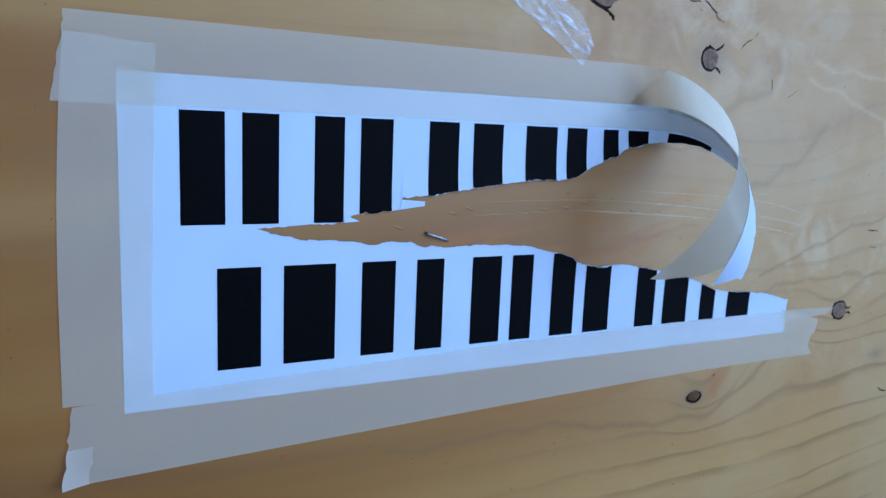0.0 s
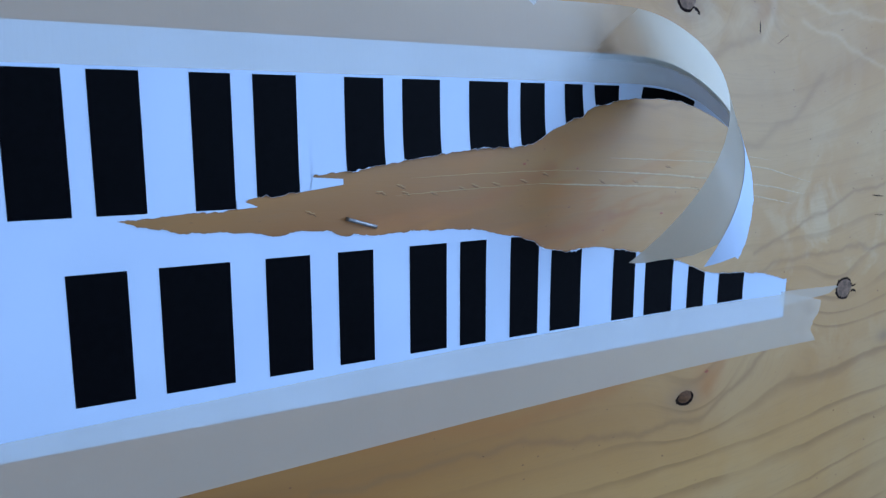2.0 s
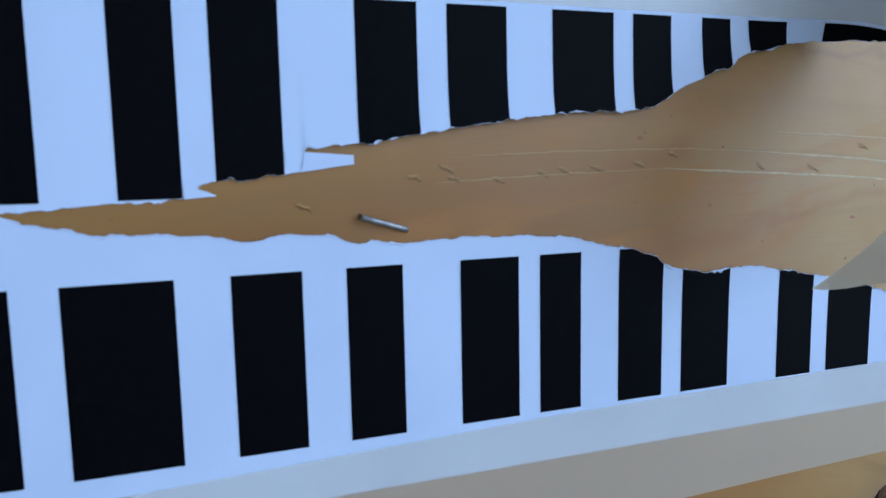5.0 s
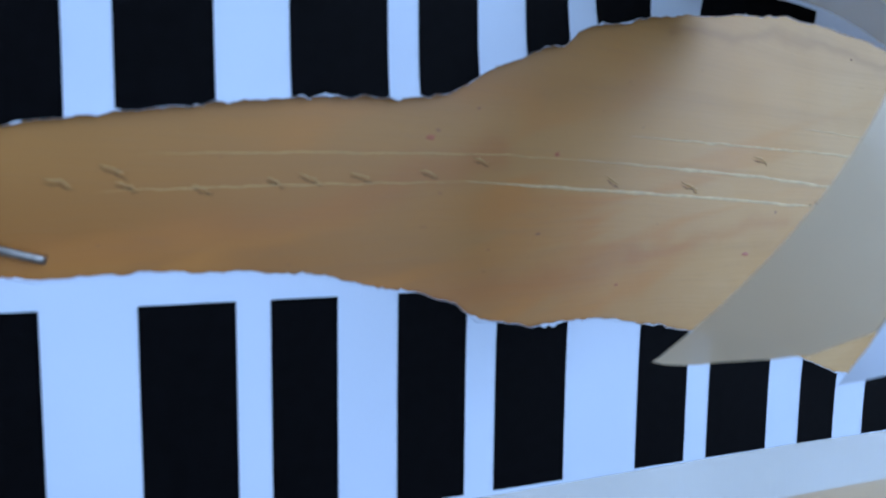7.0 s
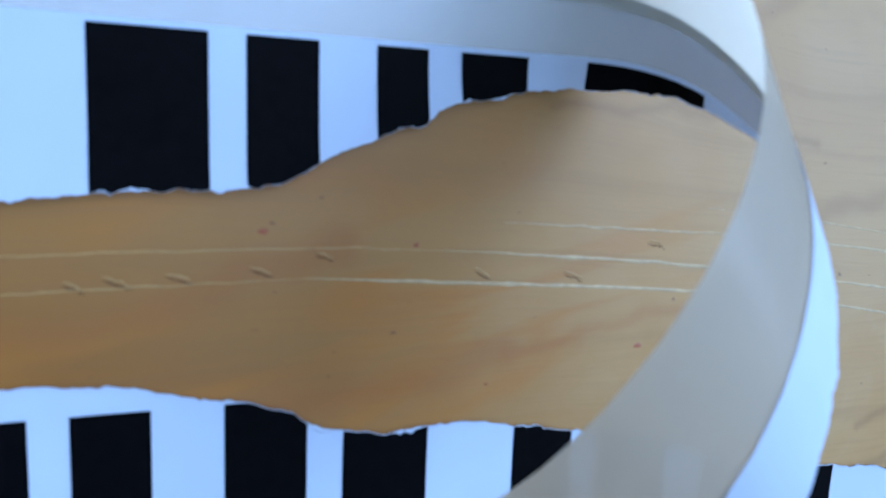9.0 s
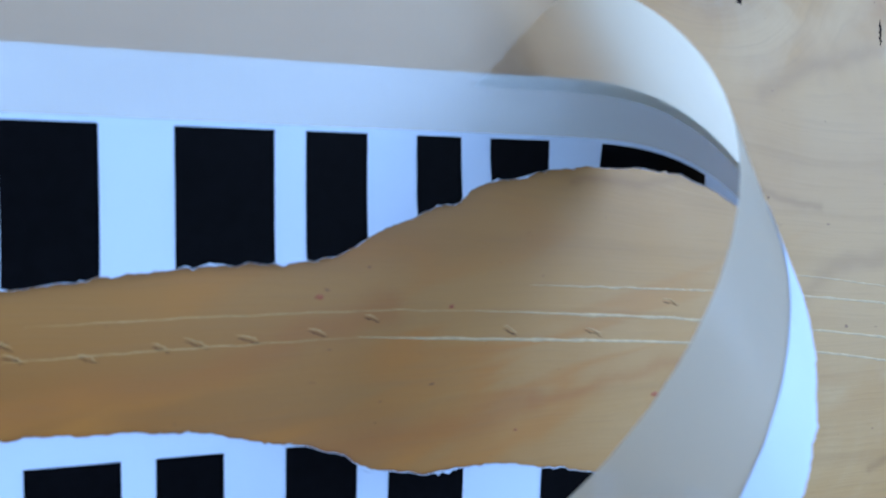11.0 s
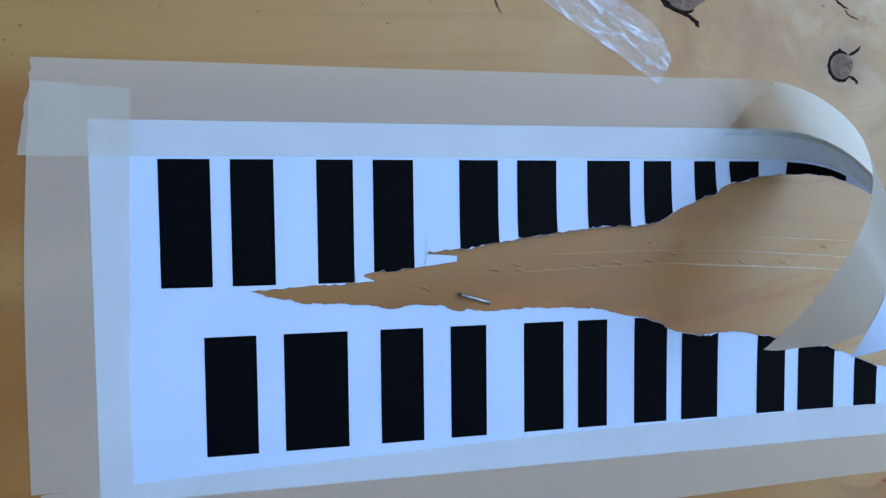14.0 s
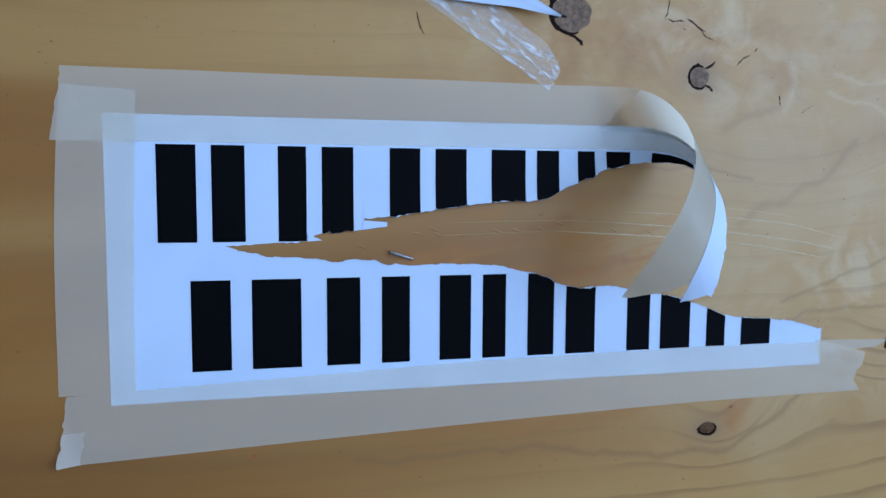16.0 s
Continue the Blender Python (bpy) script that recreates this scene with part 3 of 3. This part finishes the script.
# the far end is torn off at a slant
u = u - np.clip((u - 115) / 37, 0, 1) * 9.0 * np.clip((PAPER_TOP - v) / 9.0, 0, 1.2)
p, nrm = upper_sheet(u, v, 0.14)
part("upper_half", grid_mesh(p, 0.07, nrm), PAPER, sheet)
u, v = columns(-148.5, 148.5, lambda a: PAPER_LOW, tear_lower, 16, crowd_low=False)
p, nrm = lower_sheet(u, v, 0.14)
part("lower_half", grid_mesh(p, 0.11, nrm), PAPER, sheet)


for u0, u1, low, high in (
    (-61.0, -48.4, lambda w: 8.8 + 0.12 * (w + 61) + ragged(w, 61.0, 0.3), lambda w: 12.9 - 0.07 * (w + 61) + ragged(w, 63.0, 0.12)),
    (-78.5, -73.2, lambda w: 4.9 + 0.06 * (w + 78.5) + ragged(w, 65.0, 0.2), lambda w: 7.6 - 0.40 * (w + 78.5) + ragged(w, 67.0, 0.2)),
):
    u, v = columns(u0, u1, low, high, 5)
    p, nrm = lower_sheet(u, v, 0.165)
    part("torn_tongue", grid_mesh(p, 0.10, nrm), PAPER, sheet, "small torn tongue of white paper")


def fray(name, u0, u1, edge, side, place, seed):
    """White fibres that stand out along a torn rim."""
    us = np.linspace(u0, u1, int((u1 - u0) / 0.6))
    wide = np.array([max(0.02, ragged(a * 0.9, seed, 2.6) - 0.15) for a in us])
    e = np.array([edge(a) for a in us])
    f = np.array([0.0, 0.5, 1.0])[:, None]
    q, n = place(np.broadcast_to(us, (3, len(us))), e + side * wide * (f - 0.25), 0.2)
    q = q + n * np.array([0.05, 0.22, 0.0])[:, None, None]
    part(name, grid_mesh(q), PAPER, sheet, "white fibrous torn rim")


fray("torn_rim", -105, 140, tear_upper, 1, upper_sheet, 9.0)
fray("torn_rim", -105, 148, tear_lower, -1, lower_sheet, 15.0)

# print: plain upright bars in place of each character's strokes
TOP_ROW, LOW_ROW = (5.0, 40.2), (-42.6, -9.0)
for a, b in ((-131.3, -117.8), (-112.5, -100.8), (-89.0, -78.7), (-73.0, -61.2), (-47.4, -35.5), (-29.5, -17.0), (-6.9, 7.3), (12.0, 21.5), (29.5, 37.0), (42.0, 52.5), (61.5, 80.0)):
    u, v = columns(a, b, lambda w: min(max(TOP_ROW[0], tear_upper(w) + 0.03), TOP_ROW[1] - 0.3), lambda w: TOP_ROW[1], 8)
    part("printed_bar", grid_mesh(upper_sheet(u, v, 0.22)[0]), INK, sheet, "black printed bar")
for a, b in ((-120.5, -106.5), (-99.0, -81.0), (-71.5, -58.8), (-50.5, -39.5), (-27.6, -14.8), (-10.0, -0.3), (9.0, 20.3), (25.5, 38.5), (53.0, 63.5), (68.5, 82.5), (90.5, 99.5), (107.5, 122.0)):
    u, v = columns(a, b, lambda w: LOW_ROW[0], lambda w: min(LOW_ROW[1], tear_lower(w) - 0.08), 12, crowd_low=False)
    part("printed_bar", grid_mesh(lower_sheet(u, v, 0.22)[0]), INK, sheet, "black printed bar")


# ---- tape ----
def tape_grid(start, end, low, high, rows, cols, seed, layer):
    """u and v over a strip whose ends are functions of the height across it (0 to 1) and whose sides are functions of u."""
    f = np.linspace(0, 1, rows)
    us, vs = np.zeros((rows, cols)), np.zeros((rows, cols))
    for r, a in enumerate(f):
        us[r] = np.linspace(start(a), end(a), cols)
        for c in range(cols):
            lo, hi = low(us[r, c]), high(us[r, c])
            vs[r, c] = lo + (hi - lo) * a
    wav = np.array([[layer + 0.03 * wobble(us[r, c] * 0.05, vs[r, c] * 0.2, seed) for c in range(cols)] for r in range(rows)])
    return us, vs, wav[..., None]


def zigzag(a, seed, size):
    return size * (0.6 * wobble(a * 5, 0, seed) + 0.5 * wobble(a * 14, 0, seed + 1))


us, vs, off = tape_grid(
    lambda a: -165.6 + 4.0 * min(1, a * 1.15) + zigzag(a, 2.0, 1.2), lambda a: 141.5 + 21.7 * max(0.0, a - 0.3) / 0.7 + zigzag(a, 6.0, 1.5),
    lambda w: 41.0 + 0.25 * wobble(w * 0.03, 0, 8), lambda w: TAPE_TOP + 0.3 * wobble(w * 0.02, 0, 12) * (w < 30), 18, 330, 3.0, 0.25)
n = rolled_normal(us, vs)
p = rolled(us, vs) + n * off
cut = int(np.argmax(us[9] > 44.0))
tape_top = empty("masking_tape", "translucent masking tape strip along the paper's top, loose end curling", "tape", "tape strips round the paper")
part("stuck_length", grid_mesh(p[:, :cut + 1]), TAPE, tape_top)
part("loose_end", grid_mesh(p[5:, cut:]), LOOSE, tape_top, "pale loose curled tape end")
part("paper_backed_end", grid_mesh(p[:6, cut:]), TAPE, tape_top, "tape end stuck to the curled paper")

us, vs, off = tape_grid(
    lambda a: -49.0 + zigzag(a, 31.0, 0.3), lambda a: 60.3 + zigzag(a, 33.0, 0.5) - 1.5 * a,
    lambda w: -165.5 + 3.6 * max(0, (w + 20) / 80) ** 2, lambda w: -139.9 + 2.4 * max(0, (w + 20) / 80), 10, 90, 17.0, 0.38)
p = np.concatenate([vs[..., None], off, us[..., None]], -1)
side = empty("masking_tape", "translucent masking tape strip down the paper's side edge", "tape", "tape strips round the paper")
part("stuck_length", grid_mesh(p[:, :77]), TAPE, side)
part("torn_end", grid_mesh(p[:, 76:]), TAPE, side)


def low_side(w):
    return float(np.interp(w, [-167, -105, -10, 60, 90, 172], [-74.4, -72.2, -69.0, -67.2, -66.6, -66.2]))


def low_top(w):
    return float(np.interp(w, [-167, -139, -11, 90, 150, 172], [-49.4, -48.2, -43.7, -42.4, -43.2, -48.5]))


us, vs, off = tape_grid(
    lambda a: -166.4 + 3.4 * a + zigzag(a, 41.0, 1.6), lambda a: 169.5 - 3.2 * math.sin(math.pi * min(1, a * 1.5)) + 2.5 * a + zigzag(a, 44.0, 1.2),
    low_side, low_top, 16, 230, 23.0, 0.50)
corner = np.clip(1 - (us + 167) / 10 - (vs + 75) / 26, 0, 1)
curl = np.clip((us - 150) / 20, 0, 1)[..., None] * np.vectorize(lambda a, b: 0.5 + 0.9 * wobble(a * 0.16, b * 0.16, 3.3))(us, vs)[..., None]
h = off + 3.2 * (corner ** 1.4)[..., None] + np.maximum(curl, 0)
p = np.concatenate([us[..., None], h, vs[..., None]], -1)
below = empty("masking_tape", "translucent masking tape strip below the paper, end corner lifted", "tape", "tape strips round the paper")
part("lifted_corner", grid_mesh(p[:8, :6]), CORNER, below, "pale lifted torn tape corner")
part("torn_end", grid_mesh(p[7:, :6]), TAPE, below)
part("stuck_length", grid_mesh(p[:, 5:216]), TAPE, below)
part("torn_end", grid_mesh(p[:, 215:]), TAPE, below)

# a pale sliver of old tape towards the knot
us, vs, off = tape_grid(lambda a: 146 + zigzag(a, 51, 1.0), lambda a: 184.5 - 8 * abs(a - 0.75) + zigzag(a, 53, 1.0),
                        lambda w: -48.5 + 2.6 * max(0, (w - 150) / 35), lambda w: -42.2 - 1.2 * max(0, (w - 150) / 35), 6, 40, 37.0, 0.25)
p = np.concatenate([us[..., None], off, vs[..., None]], -1)
tagged(part("tape_remnant", grid_mesh(p), TAPE), "thin clear remnant of old tape beside a knot", "tape")

# crumpled clear film and a white scrap above the sheet
a0, a1 = np.array([-62.0, 117.5]), np.array([18.5, 67.0])
way = (a1 - a0) / np.linalg.norm(a1 - a0)
across = np.array([-way[1], way[0]])
rows, cols = 22, 70
p = np.zeros((rows, cols, 3))
for r in range(rows):
    for c in range(cols):
        f, g = c / (cols - 1), r / (rows - 1)
        wide = 14.0 * min(1.0, (1.06 - f) * 5.5) ** 0.5 * (0.9 + 0.12 * wobble(f * 3, 0, 5))
        e = a0 + way * f * np.linalg.norm(a1 - a0) * (1 - 0.04 * (1 - g) * 0) + across * (wide * 1.25 * g - 3.5)
        crease = abs(wobble(f * 14 + 3 * g, g * 3.5, 2.0)) + 0.6 * abs(wobble(f * 30, g * 8 + f * 9, 9.0))
        p[r, c] = (e[0], 0.25 + 1.9 * crease * (0.25 + 0.75 * math.sin(math.pi * min(1, g * 1.05)) ** 2) * (0.3 + 0.7 * f), e[1])
film_strip = empty("clear_film", "crumpled clear sticky film stuck on the plywood", "film")
part("film_length", grid_mesh(p[:, :52]), FILM, film_strip)
part("creased_end", grid_mesh(p[:, 51:]), FILM, film_strip, "finely creased film end")

rows, cols = 10, 40
p = np.zeros((rows, cols, 3))
for r in range(rows):
    for c in range(cols):
        f, g = c / (cols - 1), r / (rows - 1)
        x = -30 + 49.5 * f
        low = np.interp(x, [-30, -23, -2, 1, 19.5], [97, 96.2, 95.0, 94.8, 91.8])
        high = np.interp(x, [-30, -10, 4, 19.5], [118, 112, 101, 92.2])
        p[r, c] = (x + 0.2 * wobble(g * 9, 0, 7), 2.6 + 2.0 * f * f + 0.8 * g + 0.3 * wobble(f * 4, g * 3, 1), low + (high - low) * g)
nrm = np.zeros_like(p)
nrm[..., 1] = 1
scrap = tagged(part("paper_scrap", grid_mesh(p, 0.15, nrm), PAPER), "pointed white scrap of torn paper over clear film", "paper")


# ---- staple ----
def staple(x0, z0, x1, z1):
    """Flat steel wire: crown with two bent legs that go into the board."""
    b = bmesh.new()
    w, t = 0.55, 0.24
    d = math.hypot(x1 - x0, z1 - z0)
    ax, az = (x1 - x0) / d, (z1 - z0) / d
    prof = [(-0.1, -1.5), (-0.15, 0.4), (0.0, 1.35), (0.5, 1.75), (d * 0.35, 1.55), (d * 0.7, 1.25), (d - 0.5, 1.05), (d - 0.05, 0.7), (d + 0.1, 0.0), (d + 0.1, -1.5)]
    last = None
    for s, h in prof:
        ring = []
        for k in range(8):
            a = 2 * math.pi * k / 8
            e, f = w * math.cos(a), t * math.sin(a)
            ring.append(b.verts.new(spot(x0 + ax * s - az * e, h + f, z0 + az * s + ax * e)))
        if last:
            for k in range(8):
                b.faces.new((last[k], ring[k], ring[(k + 1) % 8], last[(k + 1) % 8]))
        last = ring
    return b


tagged(part("staple", staple(-47.6, 0.5, -38.3, -2.4), STEEL), "bare steel staple half driven into the plywood", "staple")
